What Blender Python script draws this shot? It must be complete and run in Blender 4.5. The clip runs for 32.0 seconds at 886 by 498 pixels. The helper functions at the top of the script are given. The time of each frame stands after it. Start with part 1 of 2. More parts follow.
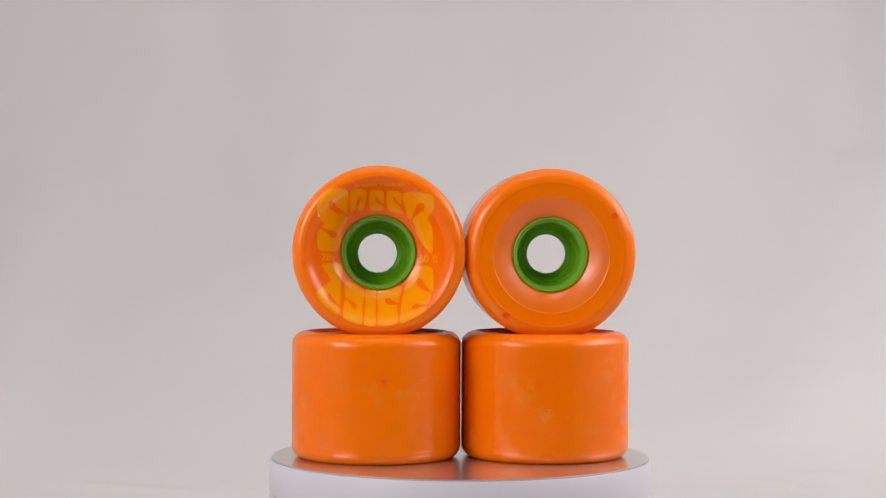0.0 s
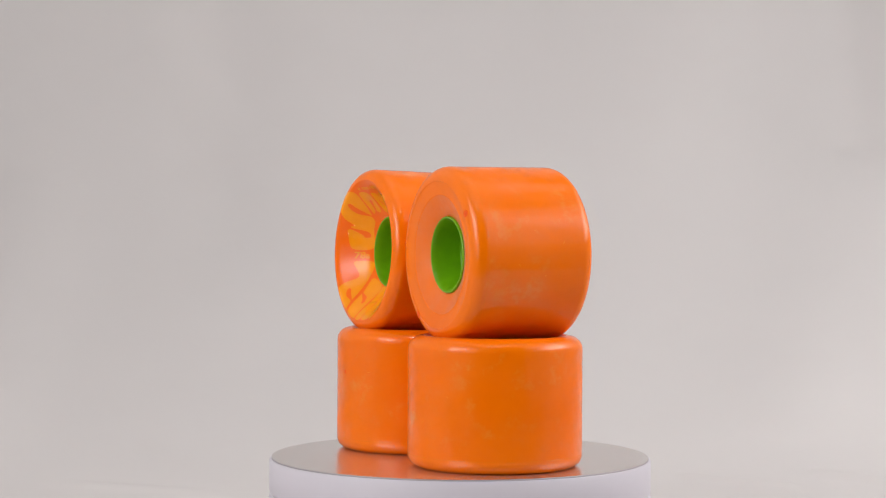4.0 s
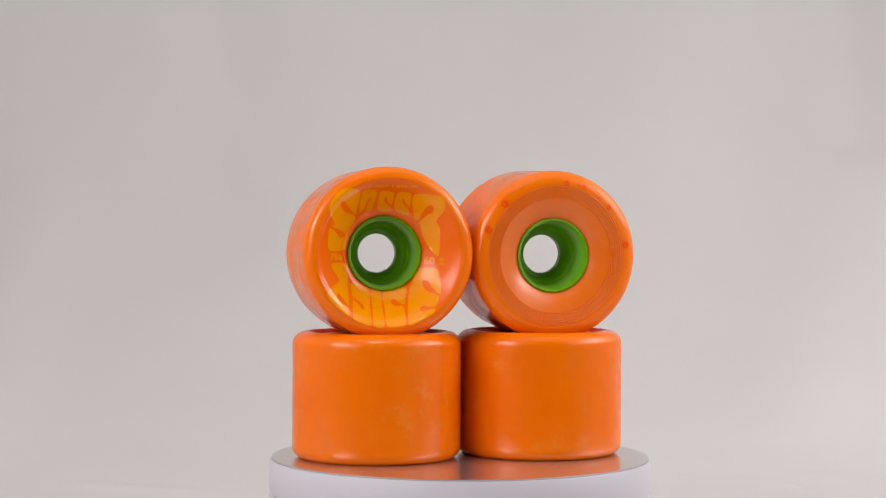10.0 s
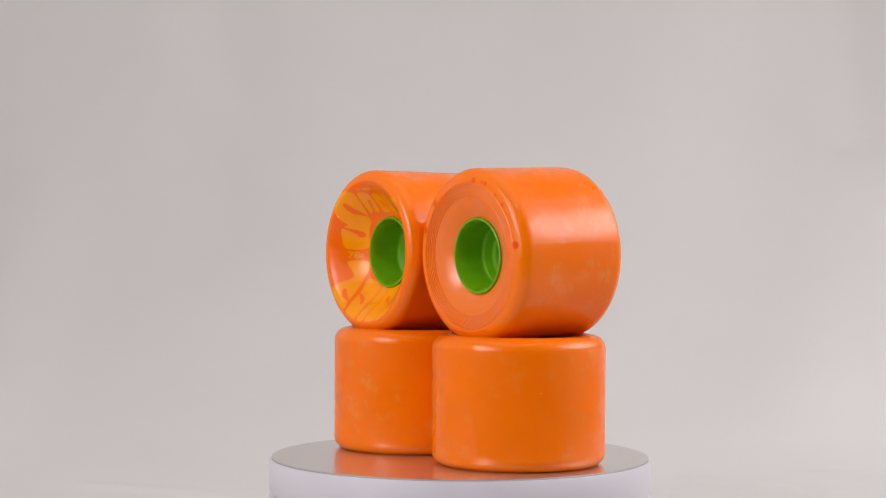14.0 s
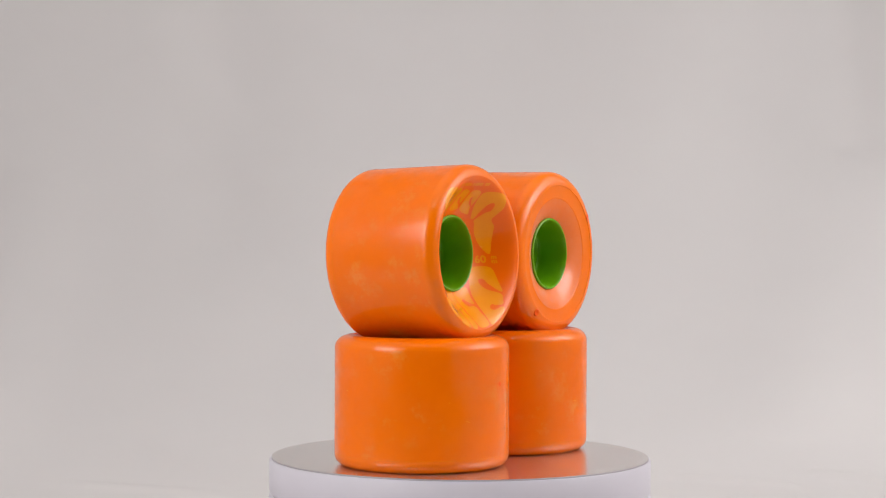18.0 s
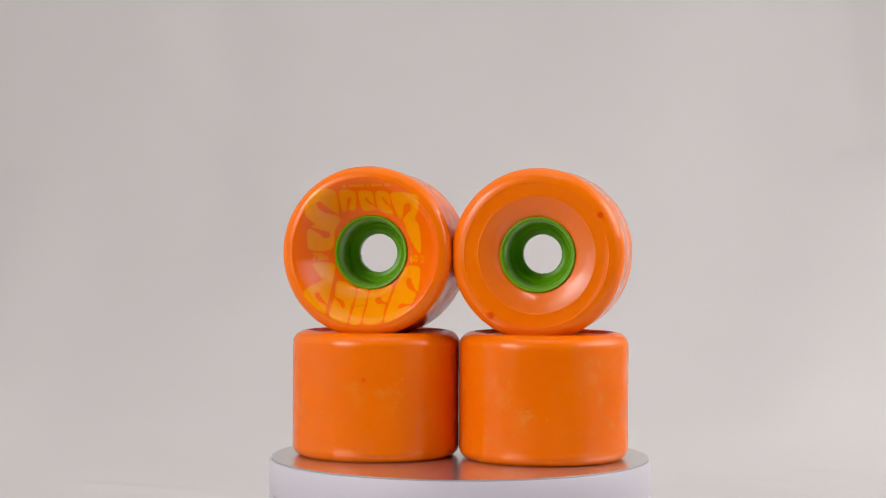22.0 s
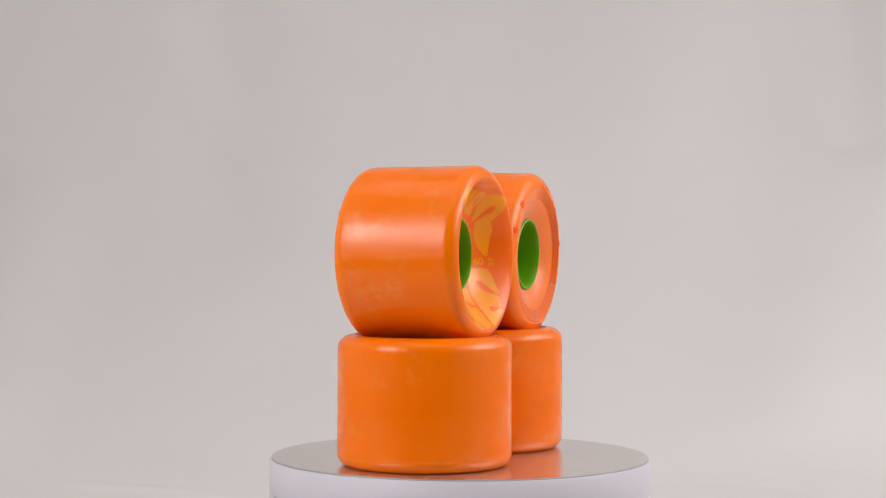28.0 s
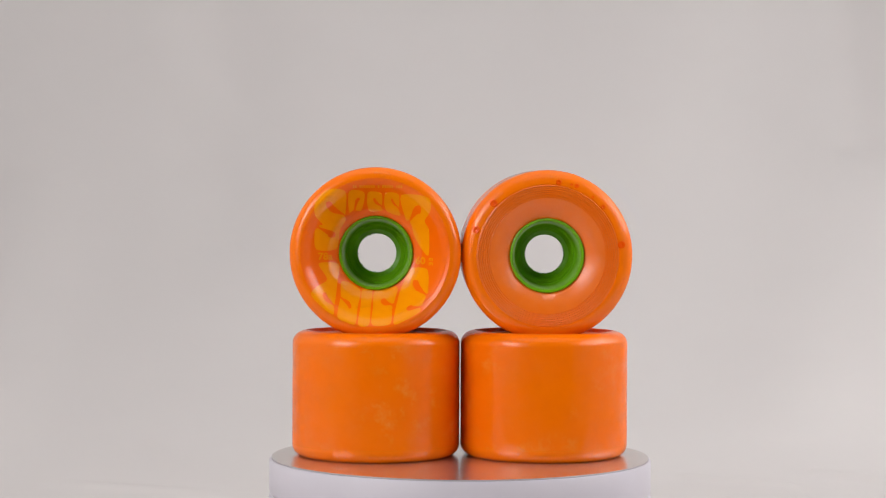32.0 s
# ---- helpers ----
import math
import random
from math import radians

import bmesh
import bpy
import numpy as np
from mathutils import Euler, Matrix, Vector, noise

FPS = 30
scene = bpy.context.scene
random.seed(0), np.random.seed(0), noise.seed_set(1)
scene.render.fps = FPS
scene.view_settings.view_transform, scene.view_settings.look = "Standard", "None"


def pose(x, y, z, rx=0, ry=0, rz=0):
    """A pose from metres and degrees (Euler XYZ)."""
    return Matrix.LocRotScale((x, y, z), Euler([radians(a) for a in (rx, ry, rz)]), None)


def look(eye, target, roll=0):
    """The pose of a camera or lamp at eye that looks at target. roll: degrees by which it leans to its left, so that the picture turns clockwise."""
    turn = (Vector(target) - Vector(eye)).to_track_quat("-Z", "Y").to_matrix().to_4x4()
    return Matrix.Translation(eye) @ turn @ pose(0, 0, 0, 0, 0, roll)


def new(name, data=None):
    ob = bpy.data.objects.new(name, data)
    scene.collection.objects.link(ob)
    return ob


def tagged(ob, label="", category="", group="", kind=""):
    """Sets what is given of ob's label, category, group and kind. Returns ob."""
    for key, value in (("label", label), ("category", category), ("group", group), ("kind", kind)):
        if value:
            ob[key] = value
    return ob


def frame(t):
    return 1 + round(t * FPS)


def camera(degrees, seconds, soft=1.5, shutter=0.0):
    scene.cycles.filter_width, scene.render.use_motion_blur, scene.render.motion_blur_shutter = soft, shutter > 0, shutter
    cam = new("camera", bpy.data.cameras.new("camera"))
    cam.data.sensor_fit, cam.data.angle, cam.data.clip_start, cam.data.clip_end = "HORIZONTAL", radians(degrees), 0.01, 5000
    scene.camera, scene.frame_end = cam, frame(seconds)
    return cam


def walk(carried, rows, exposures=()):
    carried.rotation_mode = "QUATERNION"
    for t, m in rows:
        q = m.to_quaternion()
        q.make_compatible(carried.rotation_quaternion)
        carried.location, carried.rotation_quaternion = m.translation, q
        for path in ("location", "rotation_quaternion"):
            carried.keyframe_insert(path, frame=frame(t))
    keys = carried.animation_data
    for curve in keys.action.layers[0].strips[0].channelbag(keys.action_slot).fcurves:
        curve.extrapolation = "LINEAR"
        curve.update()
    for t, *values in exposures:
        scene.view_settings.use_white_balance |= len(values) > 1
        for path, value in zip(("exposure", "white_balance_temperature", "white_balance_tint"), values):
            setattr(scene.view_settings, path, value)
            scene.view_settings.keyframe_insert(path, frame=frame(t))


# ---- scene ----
# the camera stands still on a small table-top set, a little above the turntable's plate
cam = camera(26.96, 32.0, soft=1.25)
EYE = Vector((0, -0.6675, 0.080))
PITCH, YAW, ROLL = -0.48, -0.554, 0.26
STAND = look(EYE, EYE + Vector((math.sin(radians(YAW)), math.cos(radians(YAW)), math.tan(radians(PITCH)))), ROLL)
walk(cam, [(0.0, STAND), (32.0, STAND)])

# turn of the platter: degrees at the start and per second, clockwise from above
TURN_0, TURN_RATE = 5.2, -16.957


def platter(t):
    return Matrix.Rotation(radians(TURN_0 + TURN_RATE * t), 4, "Z")


# ---- light ----
world = bpy.data.worlds.new("studio")
scene.world = world
world.use_nodes = True
world.node_tree.nodes["Background"].inputs["Color"].default_value = (0.9, 0.92, 1.0, 1)
world.node_tree.nodes["Background"].inputs["Strength"].default_value = 0.05


def softbox(name, eye, target, wide, high, watts, colour):
    lamp = bpy.data.lights.new(name, "AREA")
    lamp.shape, lamp.size, lamp.size_y = "RECTANGLE", wide, high
    lamp.energy, lamp.color = watts, colour
    ob = new(name, lamp)
    ob.matrix_world = look(eye, target)
    return ob


# two soft lamps by the side walls of the photo tent, each brighter towards its middle, the lit fabric of its top,
# and a narrow lamp strip along the top's front edge
SOFT = (1.0, 0.985, 0.98)


def graded_softbox(name, x, y, z, wide, high, watts, inward=0.0):
    """A lamp by a side wall of the tent: the lit fabric round it, and its brighter middle, which may face more inwards."""
    way = Vector((-1 if x > 0 else 1, inward, -0.18))
    eye = Vector((x, y, z))
    for k, (size, share) in enumerate(((1.0, 0.42), (0.66, 0.23), (0.48, 0.20), (0.30, 0.15))):
        at = eye + way.normalized() * 0.003 * k
        softbox(name, at, at + way, wide * size, high * size, watts * share, SOFT)


graded_softbox("softbox_lamp_a", -0.50, -0.42, 0.36, 0.76, 0.68, 4.4, 0.5)
graded_softbox("softbox_lamp_b", 0.545, -0.02, 0.36, 0.96, 0.70, 4.5)
softbox("tent_top_lamp", (0, -0.10, 1.19), (0, -0.0999, 0), 1.08, 1.24, 2.4, SOFT)
softbox("strip_lamp", (0.0, -0.735, 1.162), (0, 0.0, 0.06), 0.44, 0.014, 1.2, SOFT)
scene.view_settings.exposure = 0.0


# ---- materials ----
def material(name, colour, rough=0.5, metal=0.0, **more):
    m = bpy.data.materials.new(name)
    m.use_nodes = True
    b = m.node_tree.nodes["Principled BSDF"]
    b.inputs["Base Color"].default_value = (*colour, 1)
    b.inputs["Roughness"].default_value = rough
    b.inputs["Metallic"].default_value = metal
    for key, value in more.items():
        b.inputs[key.replace("_", " ")].default_value = value
    return m, m.node_tree.nodes, m.node_tree.links, b


def noise_tex(nodes, links, scale, detail=4.0, rough=0.55, kind="Object", own=False):
    at = nodes.new("ShaderNodeTexCoord")
    n = nodes.new("ShaderNodeTexNoise")
    n.inputs["Scale"].default_value, n.inputs["Detail"].default_value = scale, detail
    n.inputs["Roughness"].default_value = rough
    links.new(at.outputs[kind], n.inputs["Vector"])
    if own:
        n.noise_dimensions = "4D"
        links.new(spread(nodes, links, nodes.new("ShaderNodeObjectInfo").outputs["Random"], 0.0, 9.0, 0.0, 1.0), n.inputs["W"])
    return n.outputs["Fac"]


def spread(nodes, links, source, low, high, a=0.3, b=0.7):
    r = nodes.new("ShaderNodeMapRange")
    r.inputs["From Min"].default_value, r.inputs["From Max"].default_value = a, b
    r.inputs["To Min"].default_value, r.inputs["To Max"].default_value = low, high
    links.new(source, r.inputs["Value"])
    return r.outputs["Result"]


def tint(nodes, links, source, one, two, target, a=0.3, b=0.7):
    mix = nodes.new("ShaderNodeMix")
    mix.data_type = "RGBA"
    mix.inputs["A"].default_value, mix.inputs["B"].default_value = (*one, 1), (*two, 1)
    links.new(spread(nodes, links, source, 0, 1, a, b), mix.inputs["Factor"])
    links.new(mix.outputs["Result"], target)


def relief(nodes, links, source, b, strength, distance):
    bump = nodes.new("ShaderNodeBump")
    bump.inputs["Strength"].default_value, bump.inputs["Distance"].default_value = strength, distance
    links.new(source, bump.inputs["Height"])
    links.new(bump.outputs["Normal"], b.inputs["Normal"])


def see_through(n, l, b, colour, share):
    """Let a share of the light pass through the surface."""
    thin = n.new("ShaderNodeBsdfTranslucent")
    thin.inputs["Color"].default_value = (*colour, 1)
    both = n.new("ShaderNodeMixShader")
    both.inputs["Fac"].default_value = share
    l.new(b.outputs["BSDF"], both.inputs[1])
    l.new(thin.outputs["BSDF"], both.inputs[2])
    l.new(both.outputs["Shader"], n["Material Output"].inputs["Surface"])
    return both


def urethane(name, one, two, hazy, low, high, share, patchy, haziness, scuffs, ior=1.5):
    """Cast urethane: cloudy, letting light through, under a clear gloss that is scuffed in patches."""
    m, n, l, b = material(name, one, 0.5, 0, Specular_IOR_Level=0.0)
    cloud, bloom = noise_tex(n, l, 45, 3, own=True), noise_tex(n, l, 120, 7, 0.68, own=True)
    mix = n.new("ShaderNodeMix")
    mix.data_type = "RGBA"
    mix.inputs["B"].default_value = (*hazy, 1)
    tint(n, l, cloud, one, two, mix.inputs["A"])
    rubbed = n.new("ShaderNodeMath")
    rubbed.operation = "MULTIPLY"
    l.new(spread(n, l, bloom, 0.0, scuffs, 0.53, 0.66), rubbed.inputs[0])
    l.new(spread(n, l, noise_tex(n, l, 42, 2, own=True), 0.08, 1.0, 0.46, 0.60), rubbed.inputs[1])
    l.new(rubbed.outputs["Value"], mix.inputs["Factor"])
    l.new(mix.outputs["Result"], b.inputs["Base Color"])
    relief(n, l, noise_tex(n, l, 260, 5, 0.65), b, 0.05, 0.0003)
    body = see_through(n, l, b, (1.0, 0.165, 0.0005), share)
    gloss, skin, fres = n.new("ShaderNodeBsdfGlossy"), n.new("ShaderNodeMixShader"), n.new("ShaderNodeFresnel")
    fres.inputs["IOR"].default_value = ior
    worn = noise_tex(n, l, 70, 8, 0.66, own=True)
    l.new(spread(n, l, worn, low, high, 0.42, 0.70), gloss.inputs["Roughness"])
    weight = n.new("ShaderNodeMath")
    weight.operation = "MULTIPLY"
    l.new(fres.outputs["Fac"], weight.inputs[0])
    l.new(spread(n, l, bloom, 0.84 - patchy, 0.84 + patchy, 0.38, 0.66), weight.inputs[1])
    bump = n.new("ShaderNodeBump")
    bump.inputs["Strength"].default_value, bump.inputs["Distance"].default_value = 0.05, 0.0003
    l.new(noise_tex(n, l, 140, 6, 0.62, own=True), bump.inputs["Height"])
    haze, shine = n.new("ShaderNodeBsdfGlossy"), n.new("ShaderNodeMixShader")
    haze.inputs["Roughness"].default_value = 0.42
    l.new(spread(n, l, worn, haziness, haziness + patchy, 0.40, 0.66), shine.inputs["Fac"])
    for lobe, at in ((gloss, 1), (haze, 2)):
        l.new(bump.outputs["Normal"], lobe.inputs["Normal"])
        l.new(lobe.outputs["BSDF"], shine.inputs[at])
    l.new(weight.outputs["Value"], skin.inputs["Fac"])
    l.new(body.outputs["Shader"], skin.inputs[1])
    l.new(shine.outputs["Shader"], skin.inputs[2])
    l.new(skin.outputs["Shader"], n["Material Output"].inputs["Surface"])
    return m


def green_plastic():
    m, n, l, b = material("green_plastic", (0.07, 0.28, 0.004), 0.3, 0, Specular_IOR_Level=0.35, IOR=1.45)
    tint(n, l, noise_tex(n, l, 200, 4), (0.135, 0.36, 0.003), (0.115, 0.32, 0.003), b.inputs["Base Color"])
    relief(n, l, noise_tex(n, l, 1500, 2), b, 0.06, 0.0001)
    return m


def ink(name, one, two, rough, share=0.0):
    m, n, l, b = material(name, one, rough, Specular_IOR_Level=0.3)
    tint(n, l, noise_tex(n, l, 300, 4), one, two, b.inputs["Base Color"])
    if share:
        see_through(n, l, b, one, share)
    return m


def steel_plate():
    m, n, l, b = material("satin_metal", (0.73, 0.695, 0.675), 0.25, 0.92)
    l.new(spread(n, l, noise_tex(n, l, 60, 6, 0.6), 0.19, 0.27), b.inputs["Roughness"])
    return m


def white_plastic():
    m, n, l, b = material("white_plastic", (0.78, 0.77, 0.80), 0.5)
    tint(n, l, noise_tex(n, l, 40, 4), (0.565, 0.537, 0.588), (0.545, 0.515, 0.565), b.inputs["Base Color"])
    return m


def white_cloth():
    m, n, l, b = material("white_cloth", (0.76, 0.74, 0.72), 0.9)
    tint(n, l, noise_tex(n, l, 5, 4), (0.586, 0.559, 0.551), (0.566, 0.540, 0.532), b.inputs["Base Color"])
    relief(n, l, noise_tex(n, l, 900, 3), b, 0.1, 0.0003)
    return m


def plain(name, colour, rough=0.8):
    m, n, l, b = material(name, colour, rough)
    tint(n, l, noise_tex(n, l, 3, 5), colour, tuple(c * 0.85 for c in colour), b.inputs["Base Color"])
    return m


URETHANE = urethane("orange_urethane", (0.92, 0.180, 0.0003), (0.905, 0.165, 0.0003), (0.93, 0.20, 0.003), 0.05, 0.11, 0.05, 0.2, 0.05, 0.1)
TREAD = urethane("scuffed_urethane", (0.91, 0.173, 0.0003), (0.89, 0.155, 0.0003), (0.91, 0.31, 0.045), 0.05, 0.14, 0.05, 0.36, 0.03, 0.48)
DULL = urethane("machined_urethane", (0.86, 0.165, 0.002), (0.84, 0.150, 0.002), (0.87, 0.21, 0.02), 0.14, 0.22, 0.05, 0.25, 0.45, 0.2, 1.8)
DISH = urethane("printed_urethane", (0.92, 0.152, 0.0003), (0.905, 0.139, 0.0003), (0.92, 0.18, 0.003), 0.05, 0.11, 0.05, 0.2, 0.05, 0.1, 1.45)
GREEN = green_plastic()
YELLOW = ink("yellow_ink", (0.91, 0.31, 0.001), (0.89, 0.283, 0.001), 0.12)
PALE = ink("pale_seam", (0.97, 0.32, 0.03), (0.96, 0.28, 0.02), 0.2)
# the mould ridge's urethane, paler than the tread: its highlight is put into the colour
SEAM = ink("mould_line_glint", (0.88, 0.20, 0.006), (0.87, 0.17, 0.004), 0.15)
# urethane of the bubble pits, darkened: the shade of the hollow is painted in
PIT = ink("pit_shade", (0.92, 0.12, 0.0005), (0.89, 0.105, 0.0005), 0.15, 0.35)
METAL, WHITE, CLOTH = steel_plate(), white_plastic(), white_cloth()
EDGE = plain("plate_edge", (0.36, 0.33, 0.345), 0.6)
ROOM = plain("grey_room", (0.035, 0.034, 0.033))
PAINT = plain("white_tent_fabric", (0.78, 0.77, 0.765))
WOOD = plain("table_wood", (0.20, 0.13, 0.08))


# ---- building helpers ----
def part(name, bm, mat, parent=None, label="", smooth=True):
    me = bpy.data.meshes.new(name)
    bmesh.ops.recalc_face_normals(bm, faces=bm.faces) if smooth != "keep" else None
    bm.to_mesh(me)
    bm.free()
    me.materials.append(mat)
    for p in me.polygons:
        p.use_smooth = bool(smooth)
    ob = new(name, me)
    ob.parent = parent
    return tagged(ob, label)


def lathe(profile, segments=128, m=Matrix(), closed=True):
    """A ring turned round the Y axis from (radius, y) pairs."""
    bm = bmesh.new()
    rings = []
    for k in range(segments):
        a = 2 * math.pi * k / segments
        rings.append([bm.verts.new(m @ Vector((r * math.cos(a), y, r * math.sin(a)))) for r, y in profile])
    n = len(profile)
    for k in range(segments):
        p, q = rings[k], rings[(k + 1) % segments]
        for i in range(n if closed else n - 1):
            j = (i + 1) % n
            bm.faces.new((p[i], p[j], q[j], q[i]))
    return bm


def sharp(ob, degrees=35):
    ob.data.set_sharp_from_angle(angle=radians(degrees))
    return ob


# ---- room, table, backdrop ----
TABLE_Z = -0.042


def box(bm, x0, x1, y0, y1, z0, z1):
    v = [bm.verts.new((x, y, z)) for x in (x0, x1) for y in (y0, y1) for z in (z0, z1)]
    for f in ((0, 1, 3, 2), (4, 6, 7, 5), (0, 4, 5, 1), (2, 3, 7, 6), (0, 2, 6, 4), (1, 5, 7, 3)):
        bm.faces.new([v[i] for i in f])


def slab(name, label, mat, *size):
    bm = bmesh.new()
    box(bm, *size)
    return tagged(part(name, bm, mat, smooth=False), label, "room", kind="structure")


slab("floor", "plain dark grey studio floor under the table", ROOM, -1.3, 1.3, -2.5, 1.3, -0.90, -0.80)
slab("ceiling", "plain dark grey studio ceiling", ROOM, -1.3, 1.3, -2.5, 1.3, 1.70, 1.80)
slab("wall_north", "plain dark grey studio wall behind the backdrop", ROOM, -1.3, 1.3, 1.3, 1.4, -0.90, 1.80)
slab("wall_south", "plain dark grey studio wall behind the camera", ROOM, -1.3, 1.3, -2.6, -2.5, -0.90, 1.80)
slab("wall_east", "plain dark grey studio side wall", ROOM, 1.3, 1.4, -2.6, 1.4, -0.90, 1.80)
slab("wall_west", "plain dark grey studio side wall", ROOM, -1.4, -1.3, -2.6, 1.4, -0.90, 1.80)
# the photo tent: white side walls and a white top, open towards the camera
slab("wall_tent_west", "white fabric side wall of the photo tent", PAINT, -0.585, -0.57, -0.76, 0.78, TABLE_Z, 1.20)
slab("wall_tent_east", "white fabric side wall of the photo tent", PAINT, 0.57, 0.585, -0.76, 0.78, TABLE_Z, 1.20)
slab("ceiling_tent", "white fabric top of the photo tent", PAINT, -0.585, 0.585, -0.76, 0.78, 1.205, 1.22)


def sweep_point(u, s):
    """u across, s along the cloth: flat on the table, a bend, then up."""
    flat, bend = 0.34, 0.55
    start = -0.16
    if s < flat:
        y, z, ny, nz = start + s, TABLE_Z, 0, 1
    elif s < flat + bend * math.pi / 2:
        a = (s - flat) / bend
        y, z, ny, nz = start + flat + bend * math.sin(a), TABLE_Z + bend * (1 - math.cos(a)), -math.sin(a), math.cos(a)
    else:
        y, z, ny, nz = start + flat + bend, TABLE_Z + bend + (s - flat - bend * math.pi / 2), -1, 0
    return Vector((u, y, z)), Vector((0, ny, nz))


def ridge(u, s, u0, s0, u1, s1, width, height):
    """A soft fold of the cloth from one end to the other."""
    d = Vector((u1 - u0, s1 - s0))
    p = Vector((u - u0, s - s0))
    k = max(0.0, min(1.0, p.dot(d) / d.length_squared))
    away = (p - d * k).length
    return height * math.exp(-(away / width) ** 2)


def steps(low, fine_low, fine_high, high, coarse, fine):
    """Stops along one way of the cloth, close together in the middle stretch."""
    return np.unique(np.concatenate([np.linspace(low, fine_low, coarse), np.linspace(fine_low, fine_high, fine), np.linspace(fine_high, high, coarse)]))


FOLDS = [
    (0.310, 0.900, 0.190, 0.500, 0.045, 0.0090), (0.285, 1.080, 0.270, 0.800, 0.022, -0.0080), (0.230, 1.080, 0.120, 0.800, 0.045, 0.0080),
    (0.264, 0.600, 0.256, 0.520, 0.008, -0.0040), (0.275, 0.600, 0.268, 0.515, 0.010, 0.0030), (0.110, 0.377, 0.150, 0.358, 0.007, 0.0026),
    (0.177, 0.388, 0.215, 0.369, 0.008, 0.0026), (-0.181, 0.357, -0.120, 0.338, 0.010, 0.0018), (-0.215, 0.895, -0.130, 0.770, 0.022, 0.0035),
    (-0.280, 0.740, -0.260, 0.440, 0.030, 0.006), (0.10, 0.920, 0.02, 0.740, 0.040, 0.004), (-0.19, 1.05, -0.15, 0.72, 0.035, -0.006),
]


def backdrop():
    bm = bmesh.new()
    us, ss = steps(-0.56, -0.36, 0.36, 0.56, 10, 230), steps(-0.11, 0.31, 1.00, 2.2, 16, 220)
    nu, ns = len(us) - 1, len(ss) - 1
    grid = []
    for u in us:
        row = []
        for t in ss:
            u, t = float(u), float(t)
            p, n = sweep_point(u, t)
            h = 0.0045 * noise.noise(Vector((u * 3.1, t * 1.7, 4.2))) + 0.0012 * noise.noise(Vector((u * 9, t * 5, 1.3)))
            for fold in FOLDS:
                h += ridge(u, t, *fold)
            h *= min(1.0, max(0.0, (t - 0.27) / 0.08))
            row.append(bm.verts.new(p + n * (h + 0.001)))
        grid.append(row)
    for i in range(nu):
        for j in range(ns):
            bm.faces.new((grid[i][j], grid[i + 1][j], grid[i + 1][j + 1], grid[i][j + 1]))
    ob = part("backdrop", bm, CLOTH)
    thick = ob.modifiers.new("thickness", "SOLIDIFY")
    thick.thickness, thick.offset = 0.0012, -1
    return tagged(ob, "off-white cloth backdrop sweeping down from the wall over the table, softly creased", "backdrop", kind="structure")


backdrop()


def table():
    top = new("table")
    top.location = (0, 0.1, -0.80)
    tagged(top, "wooden table covered by the white backdrop cloth", "table")
    bm = bmesh.new()
    box(bm, -0.54, 0.54, -0.685, 0.42, 0.80 + TABLE_Z - 0.03, 0.80 + TABLE_Z - 0.002)
    bmesh.ops.bevel(bm, geom=list(bm.edges), offset=0.004, segments=2, affect="EDGES")
    part("tabletop", bm, WOOD, top, smooth=False)
    for x in (-0.48, 0.48):
        for y in (-0.62, 0.36):
            bm = bmesh.new()
            box(bm, x - 0.025, x + 0.025, y - 0.025, y + 0.025, 0, 0.80 + TABLE_Z - 0.03)
            part("leg", bm, WOOD, top, smooth=False)


table()

# ---- turntable ----
PLATE_R, RIM_R = 0.0677, 0.0686


def flat_lathe(profile, segments=160):
    """Turned round the Z axis from (radius, z) pairs."""
    return lathe(profile, segments, Matrix.Rotation(radians(90), 4, "X"))


def turntable():
    stand = new("turntable")
    stand.location = (0, 0, TABLE_Z + 0.0016)
    tagged(stand, "small round white display turntable with a satin metal top plate", "turntable")
    up = -TABLE_Z - 0.0016
    base = [(0.0005, 0), (0.0630, 0), (0.0650, 0.001), (0.0684, 0.0035), (0.0686, 0.0045), (0.0686, up - 0.0137),
            (0.0680, up - 0.0130), (0.0005, up - 0.0130)]
    sharp(part("base", flat_lathe(base), WHITE, stand, "white plastic base"))
    rim = [(0.0005, up - 0.0127), (0.0680, up - 0.0127), (0.0686, up - 0.0116), (RIM_R, up - 0.0012), (0.0683, up - 0.0006),
           (0.0005, up - 0.0006)]
    drum = sharp(part("platter_rim", flat_lathe(rim), WHITE, stand, "white plastic drum that turns"))
    plate = [(0.0005, up - 0.0006), (PLATE_R, up - 0.0006), (PLATE_R, up), (0.0005, up)]
    top = sharp(part("top_plate", flat_lathe(plate), METAL, drum, "satin grey metal plate"))
    ring = [(PLATE_R + 0.00003, up - 0.0007), (PLATE_R + 0.00010, up - 0.0007), (PLATE_R + 0.00010, up - 0.00012), (PLATE_R + 0.00003, up - 0.00012)]
    part("plate_edge", flat_lathe(ring), EDGE, drum, "thin dark edge of the plate")
    return stand, drum


STANDING, DRUM = turntable()

# ---- wheels ----
R, HALF = 0.0302, 0.0225
CORE_R, HOLE, WEB = 0.0132, 0.0070, 0.0130
PRINT_CREST, PLAIN_CREST = 0.0262, 0.0252
PRINT_DEEP, PLAIN_DEEP, RING_DROP = 0.0111, 0.0044, 0.0011


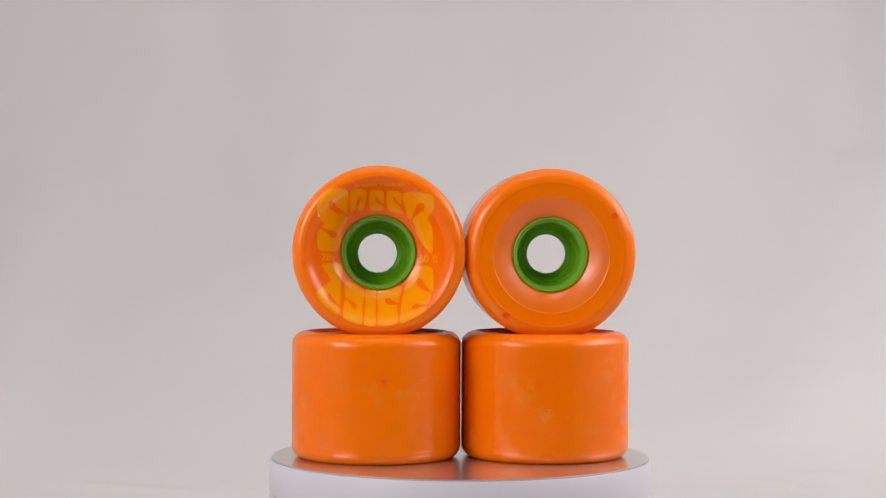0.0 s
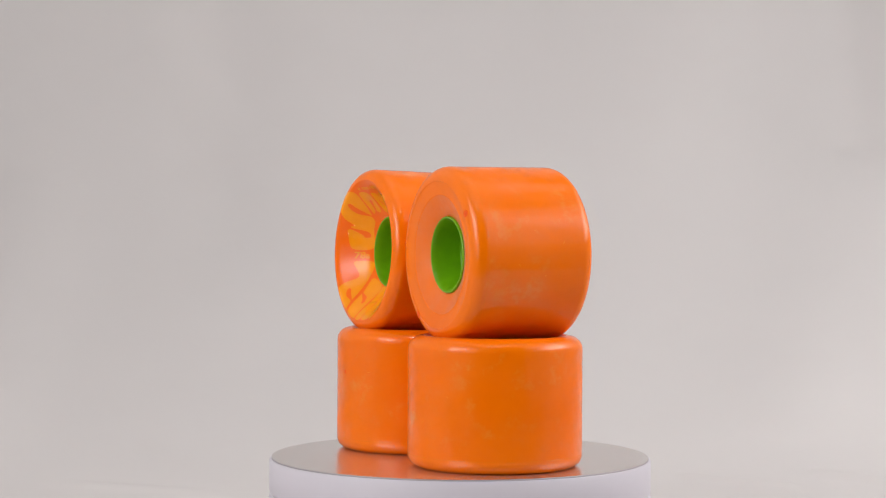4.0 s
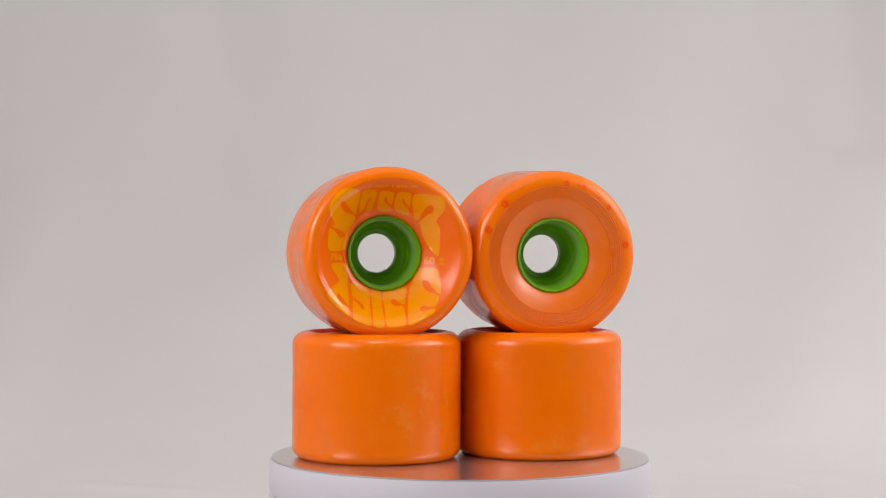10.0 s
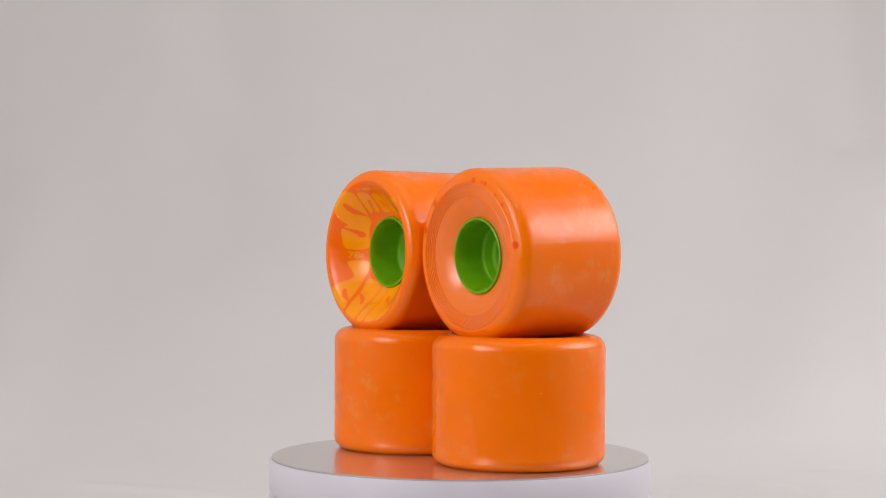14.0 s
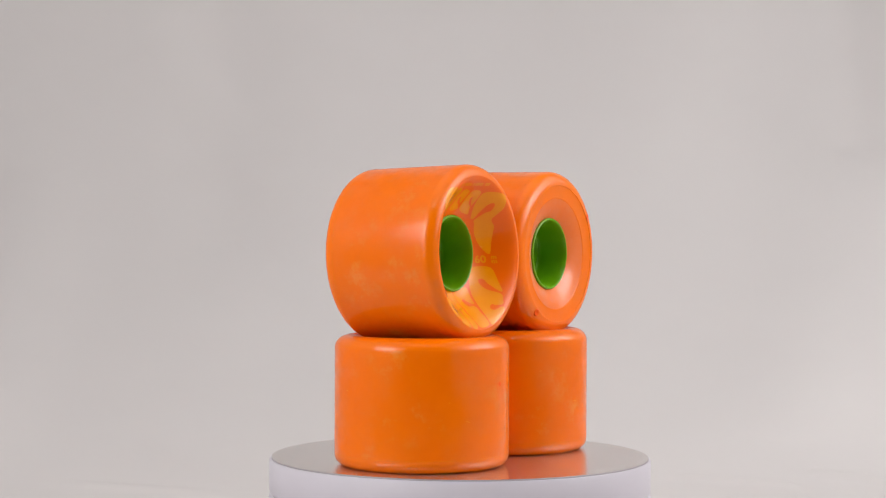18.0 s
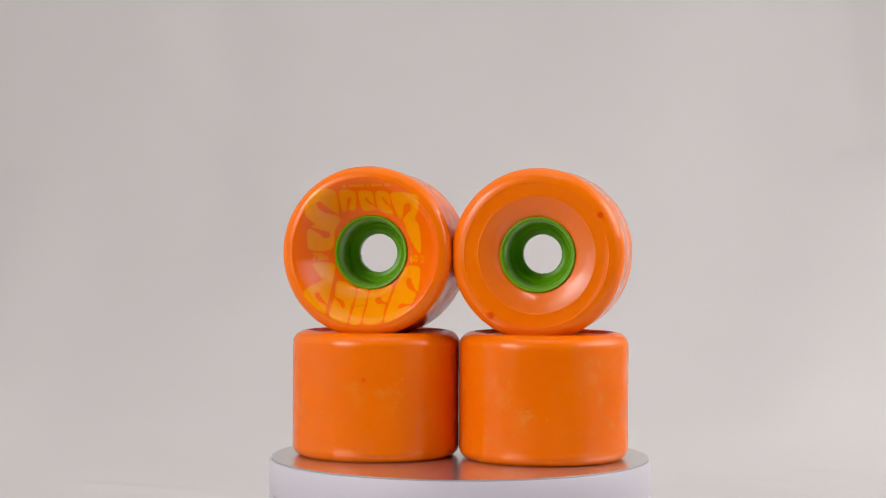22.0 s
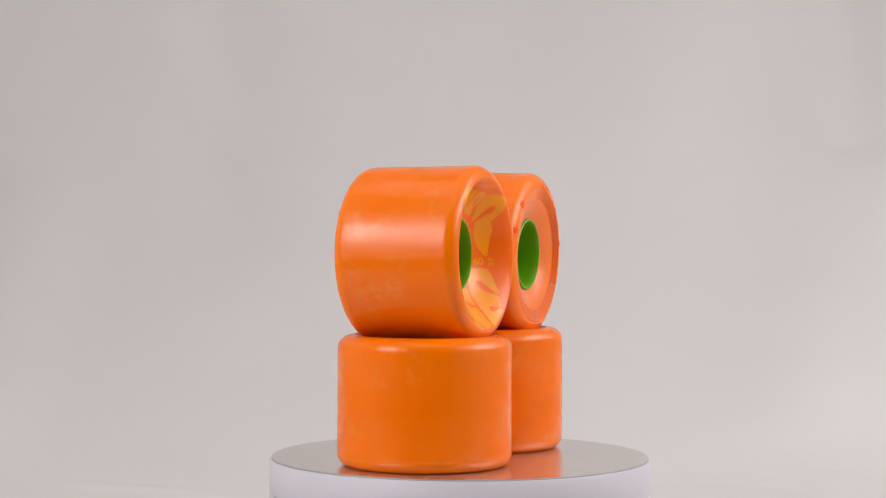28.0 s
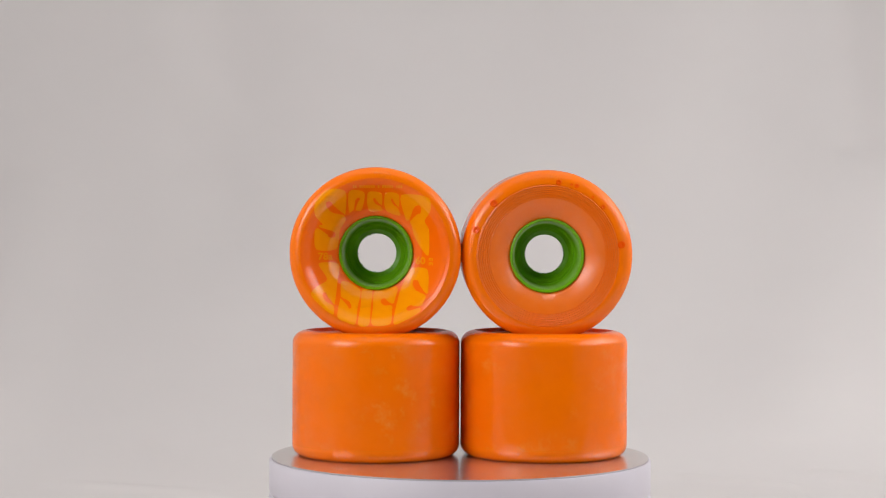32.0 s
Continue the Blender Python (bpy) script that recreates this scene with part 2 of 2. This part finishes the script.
def print_recess(r):
    """How far the dished, printed face lies below its highest ring."""
    if r >= PRINT_CREST:
        k = min(1.0, (r - PRINT_CREST) / (R - PRINT_CREST))
        return 0.0042 * (1 - math.sqrt(max(0.0, 1 - k * k)))
    u = (PRINT_CREST - r) / (PRINT_CREST - CORE_R)
    return PRINT_DEEP * (0.75 * math.sin(u * math.pi / 2) ** 1.35 + 0.25 * u * u)


def plain_recess(r):
    """The plain face: round lip, grooved flat ring, then a cone down to the core."""
    if r >= PLAIN_CREST:
        k = min(1.0, (r - PLAIN_CREST) / (R - PLAIN_CREST))
        return 0.0046 * (1 - math.sqrt(max(0.0, 1 - k * k)))
    if r >= 0.0204:
        return RING_DROP * (PLAIN_CREST - r) / (PLAIN_CREST - 0.0204)
    u = (0.0204 - r) / (0.0204 - CORE_R)
    return RING_DROP + (PLAIN_DEEP - RING_DROP) * (u - 0.12 * math.sin(math.pi * u))


def tyre_profile(grooves):
    out = [(r, -HALF + print_recess(r)) for r in (CORE_R + (PRINT_CREST - CORE_R) * k / 18 for k in range(19))]
    out += [(PRINT_CREST + (R - PRINT_CREST) * math.sin(k * math.pi / 20), -HALF + 0.0042 * (1 - math.cos(k * math.pi / 20))) for k in range(1, 11)]
    out += [(R, -HALF + y) for y in (0.0045, 0.0050, 0.0060)] + [(R, 0.0)] + [(R, HALF - y) for y in (0.0064, 0.0054, 0.0049)]
    out += [(PLAIN_CREST + (R - PLAIN_CREST) * math.sin(k * math.pi / 20), HALF - 0.0046 * (1 - math.cos(k * math.pi / 20))) for k in range(10, 0, -1)]
    r = PLAIN_CREST
    out.append((r, HALF))
    out.append((r - 0.00012, HALF - 0.00018))
    while grooves and r > 0.0213:
        r -= 0.00074
        y = HALF - plain_recess(r)
        out += [(r + 0.00030, y + 0.00016), (r + 0.00014, y + 0.00016), (r + 0.00004, y - 0.00014), (r - 0.00010, y - 0.00014)]
    if not grooves:
        out += [(0.0209, HALF - plain_recess(0.0209)), (0.02075, HALF - RING_DROP + 0.00014), (0.0206, HALF - RING_DROP + 0.00016)]
    out += [(0.0205, HALF - RING_DROP + (0.00002 if grooves else 0.00012)), (0.0203, HALF - plain_recess(0.0203))]
    for k in range(1, 23):
        rr = 0.0203 - 0.0003 * k
        out.append((rr, HALF - plain_recess(rr) + (0.000022 if k % 2 else -0.000022)))
    out.append((CORE_R, HALF - plain_recess(CORE_R)))
    return out


def core_profile():
    """Both deep bearing seats with a thin round rim and a shoulder, and the narrow web with the hole between them."""
    def side(seat, web):
        return [(0.01315, 0.0), (0.0131, -0.0004), (0.0128, -0.0006), (0.0124, -0.0005), (0.0121, 0.0001), (0.0119, 0.0008), (0.0115, 0.0030),
                (0.0111, seat - 0.0006), (0.0109, seat - 0.0001), (0.0104, seat + 0.0003), (0.0099, seat + 0.0003), (0.0096, seat + 0.0006),
                (0.0090, web - 0.0007), (0.0086, web - 0.0002), (0.0078, web), (0.0073, web + 0.0002), (HOLE, web + 0.0007)]
    a, b = -HALF + PRINT_DEEP - 0.0002, HALF - PLAIN_DEEP + 0.0002
    return [(r, a + d) for r, d in side(0.0108, 0.0126)] + [(r, b - d) for r, d in reversed(side(0.0100, WEB))]


def curve_through(points, steps=5):
    """A smooth closed line through a few corner points."""
    n, out = len(points), []
    for i in range(n):
        p0, p1, p2, p3 = (Vector(points[(i + k) % n]) for k in (-1, 0, 1, 2))
        for k in range(steps):
            t = k / steps
            out.append(p1 * (2 * t ** 3 - 3 * t ** 2 + 1) + p2 * (3 * t ** 2 - 2 * t ** 3)
                       + 0.42 * (p2 - p0) * (t ** 3 - 2 * t ** 2 + t) + 0.42 * (p3 - p1) * (t ** 3 - t ** 2))
    return out


def lay_on_face(bm, lift, m):
    """Cut a flat drawing (millimetres) into small cells and lay it on the dished face."""
    for axis in (0, 1):
        for k in range(-27, 28):
            co = Vector((k * 1.0, 0, 0)) if axis == 0 else Vector((0, k * 1.0, 0))
            no = Vector((1, 0, 0)) if axis == 0 else Vector((0, 1, 0))
            if any(v.co[axis] < k for v in bm.verts) and any(v.co[axis] > k for v in bm.verts):
                bmesh.ops.bisect_plane(bm, geom=bm.verts[:] + bm.edges[:] + bm.faces[:], plane_co=co, plane_no=no)
    for v in bm.verts:
        x, z = v.co.x / 1000, v.co.y / 1000
        r = math.hypot(x, z)
        v.co = m @ Vector((x, -HALF + print_recess(r) - lift, z))
    return bm


def flat_shape(points):
    from mathutils.geometry import tessellate_polygon
    line = curve_through(points)
    bm = bmesh.new()
    vs = [bm.verts.new((p.x, p.y, 0)) for p in line]
    for tri in tessellate_polygon([[Vector((p.x, p.y, 0)) for p in line]]):
        try:
            bm.faces.new([vs[i] for i in tri])
        except ValueError:
            pass
    return bm


def ornament(corners, bays):
    """A swelling yellow blob: its corners in millimetres from the hub, and teardrop bays (after which corner, mouth, head, radius)."""
    out = []
    for i, p in enumerate(corners):
        out.append(p)
        e = (Vector(corners[(i + 1) % len(corners)]) - Vector(p)).normalized()
        for after, mouth, head, r in bays:
            if after == i:
                m, h = Vector(mouth), Vector(head)
                d = (h - m).normalized()
                out += [tuple(v) for v in (m - e * 0.8, m + d * 0.8 - e * 0.36, h - d * 0.9 * r - e * 0.55 * r, h - e * r, h + d * r - e * 0.3 * r,
                                           h + d * 0.8 * r + e * 0.6 * r, h + e * r - d * 0.4 * r, m + d * 0.8 + e * 0.36, m + e * 0.8)]
    return out


BLOBS = [
    ornament([(-17, 22), (-10.6, 21.5), (-10.8, 11.3), (-12.9, 7.6), (-14.1, 1.4), (-20.8, 1.2), (-21.3, 7), (-18.6, 10), (-21, 13), (-21, 17.5)],
             [(1, (-10.8, 13.2), (-15.8, 16.2), 1.7), (6, (-20.2, 9), (-15.7, 6.4), 1.3)]),
    ornament([(-9.2, 21.5), (-4, 21.2), (-5.1, 15.2), (-9.5, 14.6)], [(2, (-7.7, 14.9), (-6.4, 18.6), 0.8)]),
    ornament([(-2.7, 21.2), (2, 21), (2.2, 15.1), (-2.5, 15.0)], [(1, (2.1, 16.4), (-0.2, 18.3), 0.9)]),
    ornament([(3.4, 21), (8, 20.6), (8.4, 13.2), (3.5, 15.2)], [(1, (8.2, 15.6), (6.0, 18.2), 0.9)]),
    ornament([(9, 20.3), (18.4, 19.5), (19.3, 15), (17.3, 11.3), (18.8, 8), (18.7, -0.8), (16, 1.8), (13.6, 6.3), (12.6, 10), (10.4, 12.4)],
             [(8, (11.6, 11.0), (14.8, 15.2), 1.5)]),
    ornament([(-20, -3.9), (-13.3, -4), (-13.5, -10), (-14.6, -21.6), (-18.2, -19.2), (-22.2, -14.8), (-20.6, -12), (-17, -9.4)],
             [(2, (-14.2, -18.6), (-17.4, -15.4), 1.3)]),
    ornament([(-11.8, -10), (-5.6, -13), (-6.2, -19), (-6.8, -24.8), (-10, -24.2), (-13, -22.4)], [(5, (-12.3, -15.6), (-9.2, -18.4), 1.1)]),
    ornament([(-4.8, -13.1), (-1.3, -13.4), (-1.6, -19), (-2.1, -25.2), (-5.8, -25.1), (-5.2, -19)], []),
    ornament([(-0.2, -13.4), (7.5, -12), (6.9, -16), (5.9, -20), (5.4, -24.8), (-0.9, -25.2), (-0.8, -19)], [(2, (6.3, -18.4), (3.0, -17.2), 1.2)]),
    ornament([(11.4, -5.6), (18.2, -5.7), (18.6, -13), (16.9, -17.4), (15.4, -20.8), (10.4, -23.7), (6.5, -24.5), (8.5, -14), (10.2, -9.6)],
             [(2, (18.0, -14.8), (14.4, -11.2), 1.6), (3, (16.3, -18.8), (12.2, -19.2), 1.1)]),
]


def text_shape(words, size, x, y, turn=0.0):
    """Flat letters of the built-in font, as a mesh in millimetres."""
    curve = bpy.data.curves.new("mark", "FONT")
    curve.body, curve.size, curve.align_x, curve.align_y = words, size, "CENTER", "CENTER"
    curve.resolution_u, curve.offset = 3, 0.03 * size
    ob = new("mark", curve)
    bpy.context.view_layer.update()
    me = ob.evaluated_get(bpy.context.evaluated_depsgraph_get()).to_mesh()
    bm = bmesh.new()
    bm.from_mesh(me)
    bpy.data.objects.remove(ob)
    bmesh.ops.transform(bm, matrix=pose(x, y, 0, 0, 0, turn), verts=bm.verts)
    bmesh.ops.triangulate(bm, faces=bm.faces)
    return bm


def bars_shape():
    """The tiny line of unreadable writing over the ornament: a row of plain bars."""
    bm = bmesh.new()
    x = -7.8
    rng = random.Random(3)
    while x < 9.5:
        w = rng.uniform(0.35, 0.6)
        if rng.random() > 0.12:
            y = 23.3 - 0.004 * (x - 1) ** 2 * 0.5
            bm.faces.new([bm.verts.new(c) for c in ((x, y - 0.45, 0), (x + w, y - 0.45, 0), (x + w, y + 0.45, 0), (x, y + 0.45, 0))])
        x += w + 0.3
    return bm


def pit(at, normal, size, m):
    """A shallow cup with a raised round edge, left by an air bubble."""
    prof = [(0.02, 0.01), (0.45, 0.03), (0.75, 0.10), (0.95, 0.14), (1.1, 0.08), (1.2, -0.15), (0.02, -0.15)]
    turn = normal.to_track_quat("Y", "Z").to_matrix().to_4x4()
    return lathe([(r * size * 1.45, y * size * 1.0) for r, y in prof], 14, m @ Matrix.Translation(at) @ turn)


def sliver(degrees, y, long, lean, m, half=0.00010, sink=0.0):
    """A thin raised scratch or fleck on the tread: length in millimetres, lean from round the wheel towards its axis."""
    bm = bmesh.new()
    n, rows = 8, []
    c, d = math.cos(radians(lean)), math.sin(radians(lean))
    for i in range(n + 1):
        k = i / n - 0.5
        w = half * (1 - 4 * k * k) + 0.00001
        bow = 0.12 * long * (0.25 - k * k)
        ring = []
        for side, high in ((-1, -0.00002), (-0.3, 0.00004), (0.3, 0.00004), (1, -0.00002)):
            u, v = k * long / 1000 * c - (side * w + bow / 1000) * d, k * long / 1000 * d + (side * w + bow / 1000) * c
            a = radians(degrees) + u / R
            rr = R + high + sink
            ring.append(bm.verts.new(m @ Vector((rr * math.cos(a), y + v, rr * math.sin(a)))))
        rows.append(ring)
    for p, q in zip(rows, rows[1:]):
        for i in range(3):
            bm.faces.new((p[i], p[i + 1], q[i + 1], q[i]))
    return bm


def seam(y, m, seed):
    """The broken, slightly raised parting line that the mould left round the tread's edge."""
    bm = bmesh.new()
    n, last = 300, None
    for k in range(n + 1):
        a = 2 * math.pi * k / n
        c, d = math.cos(a), math.sin(a)
        high = noise.noise(Vector((4 * c, 4 * d, seed))) * 0.6 + noise.noise(Vector((17 * c, 17 * d, seed + 5)))
        if high < -0.45:
            last = None
            continue
        up = 0.00002 + 0.00004 * min(1.0, high + 0.45)
        ring = [bm.verts.new(m @ Vector(((R + h) * c, y + w, (R + h) * d))) for w, h in ((-0.00014, -0.00003), (-0.00003, up), (0.00004, up), (0.00014, -0.00003))]
        if last:
            for i in range(3):
                bm.faces.new((last[i], last[i + 1], ring[i + 1], ring[i]))
        last = ring
    return bm


def face_point(r, degrees, plain):
    """A place and outward normal on the plain or printed face; degrees from +X towards +Z."""
    f = plain_recess if plain else print_recess
    sgn = 1 if plain else -1
    a = radians(degrees)
    slope = (f(r + 1e-5) - f(r - 1e-5)) / 2e-5
    n = Vector((slope * math.cos(a), sgn, slope * math.sin(a))).normalized()
    return Vector((r * math.cos(a), sgn * (HALF - f(r)), r * math.sin(a))), n


def wheel(name_label, m, grooves, spin=0.0, pits=(), dents=(), scratches=(), flecks=0, seams=(), seed=1):
    """m takes the wheel's own axes (axle along Y, printed face at -Y) into its thing's space."""
    thing = new("skateboard_wheel")
    tagged(thing, name_label, "skateboard wheel", "stack of four wheels")
    profile = tyre_profile(grooves)
    tyre = sharp(part("tyre", lathe(profile, 160, m), URETHANE, thing, "glossy translucent orange urethane"), 24)
    tyre.data.materials.append(DULL)
    tyre.data.materials.append(TREAD)
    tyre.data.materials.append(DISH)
    cone = {i for i, (r, y) in enumerate(profile) if y > 0 and r < (0.0251 if grooves else 0.0204)}
    for face in tyre.data.polygons:
        if face.index % len(profile) in cone:
            face.material_index = 1
        elif profile[face.index % len(profile)][0] > R - 1e-6:
            face.material_index = 2
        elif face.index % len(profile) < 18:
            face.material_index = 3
    core = sharp(part("core", lathe(core_profile(), 96, m), GREEN, thing, "green plastic hub core with stepped bearing seat"), 30)
    spun = m @ Matrix.Rotation(radians(spin), 4, "Y")
    for points in BLOBS:
        part("print_blob", lay_on_face(flat_shape(points), 0.00006, spun), YELLOW, tyre)
    part("small_print", lay_on_face(bars_shape(), 0.00006, spun), YELLOW, tyre, "row of tiny yellow print bars")
    part("hardness_mark", lay_on_face(text_shape("78a", 3.4, -17.8, -1.4), 0.00006, spun), YELLOW, tyre, "yellow printed 78a")
    part("size_mark", lay_on_face(text_shape("60", 3.5, 15.8, -2.8), 0.00006, spun), YELLOW, tyre, "yellow printed 60")
    part("size_mark", lay_on_face(text_shape("m", 2.0, 19.5, -2.1), 0.00006, spun), YELLOW, tyre, "yellow printed m")
    part("size_mark", lay_on_face(text_shape("m", 2.0, 19.5, -3.6), 0.00006, spun), YELLOW, tyre, "yellow printed m")
    for r, degrees, plain_side, size in pits:
        at, n = face_point(r, degrees, plain_side)
        part("air_bubble", pit(at, n, size, m), PIT, tyre)
    for degrees, y, size in dents:
        a = radians(degrees)
        n = Vector((math.cos(a), 0, math.sin(a)))
        part("air_bubble", pit(n * R + Vector((0, y, 0)), n, size, m), PIT, tyre)
    for degrees, y, long, lean in scratches:
        part("scratch", sliver(degrees, y, long, lean, m), PALE, tyre)
    rng = random.Random(seed)
    for k in range(flecks):
        a = rng.uniform(0, 360)
        part("mould_fleck", sliver(a, -0.0186 - rng.uniform(0, 0.0007), rng.uniform(0.2, 0.6), rng.uniform(60, 120), m, 0.00013, -0.0003), PALE, tyre)
    for y in seams:
        part("mould_seam", seam(y, m, seed), SEAM, tyre, "faint broken mould line round the edge")
    at = HALF - PLAIN_DEEP - WEB - 0.0006
    for k in range(7):
        a = rng.uniform(0, 2 * math.pi)
        bm = bmesh.new()
        bmesh.ops.create_icosphere(bm, subdivisions=1, radius=1)
        size = rng.uniform(0.0003, 0.0007)
        bmesh.ops.transform(bm, matrix=m @ Matrix.Translation((HOLE * math.cos(a), at, HOLE * math.sin(a))) @ Matrix.Rotation(-a, 4, "Y")
                            @ Matrix.Diagonal((0.00022, 0.0006, size, 1)), verts=bm.verts)
        part("moulding_flash", bm, GREEN, core)
    return thing


CENTRE_A, CENTRE_B = Vector((-0.03015, -0.0026, 0.0729)), Vector((0.0303, -0.00205, 0.0729))
LAID = Matrix.Translation((0, 0, HALF)) @ Matrix.Rotation(radians(90), 4, "X")
UPRIGHT = Matrix.Translation((0, 0, R))

LOWER_A = wheel("orange skateboard wheel lying flat on the turntable under another wheel", LAID, True,
                dents=[(88, 0.0066, 0.0005)], scratches=[(62, 0.0071, 1.3, -8), (118, -0.0052, 1.7, 24), (131, 0.0012, 0.8, -60), (205, 0.0043, 1.5, 12)],
                flecks=14, seams=(-HALF + 0.0045,), seed=1)
LOWER_B = wheel("orange skateboard wheel lying flat on the turntable beside its twin", LAID, True,
                scratches=[(95, -0.0033, 2.6, 6), (82, -0.0060, 1.6, -50), (60, 0.0030, 0.9, 30), (127, 0.0082, 1.2, -15), (150, -0.0071, 1.0, 70)],
                flecks=14, seams=(-HALF + 0.0045,), seed=2)
UPPER_A = wheel("orange skateboard wheel standing on edge, air bubbles on its plain face", UPRIGHT, True, spin=-1.5,
                pits=[(0.0266, 44, True, 0.0008), (0.0268, 20, True, 0.0008), (0.0262, 98, True, 0.0006), (0.0264, 108, True, 0.0003),
                      (0.0266, 112, True, 0.0005), (0.0260, 127, True, 0.0003), (0.0260, 138, True, 0.0005), (0.0262, 171, True, 0.0008)],
                flecks=4, seams=(HALF - 0.0050,), seed=3)
UPPER_B = wheel("orange skateboard wheel standing on edge, with a smooth plain face", UPRIGHT @ Matrix.Rotation(radians(180), 4, "Z"), False,
                pits=[(0.0262, 148, True, 0.0007), (0.0264, -53, True, 0.0008)], scratches=[(164, 0.0, 0.9, 80), (172, -0.0105, 1.4, 20), (186, 0.0062, 1.1, -35), (193, -0.0038, 0.7, 65), (201, 0.0101, 0.9, 10)],
                flecks=4, seams=(HALF - 0.0050,), seed=4)


def motions():
    times = [0.5 * k for k in range(65)]
    homes = (
        (LOWER_A, Matrix.Translation((-0.0304, -0.0022, 0.0))),
        (LOWER_B, Matrix.Translation((0.0304, -0.0022, 0.0))),
        (UPPER_A, Matrix.Translation(CENTRE_A) @ pose(0, 0, 0, -1.7, 0, -1.1) @ Matrix.Translation((0, 0, -R))),
        (UPPER_B, Matrix.Translation(CENTRE_B) @ pose(0, 0, 0, 0.5, 0, -1.65) @ Matrix.Translation((0, 0, -R))),
    )
    for thing, home in homes:
        walk(thing, [(t, platter(t) @ home) for t in times])
    walk(DRUM, [(t, platter(t)) for t in times])


motions()
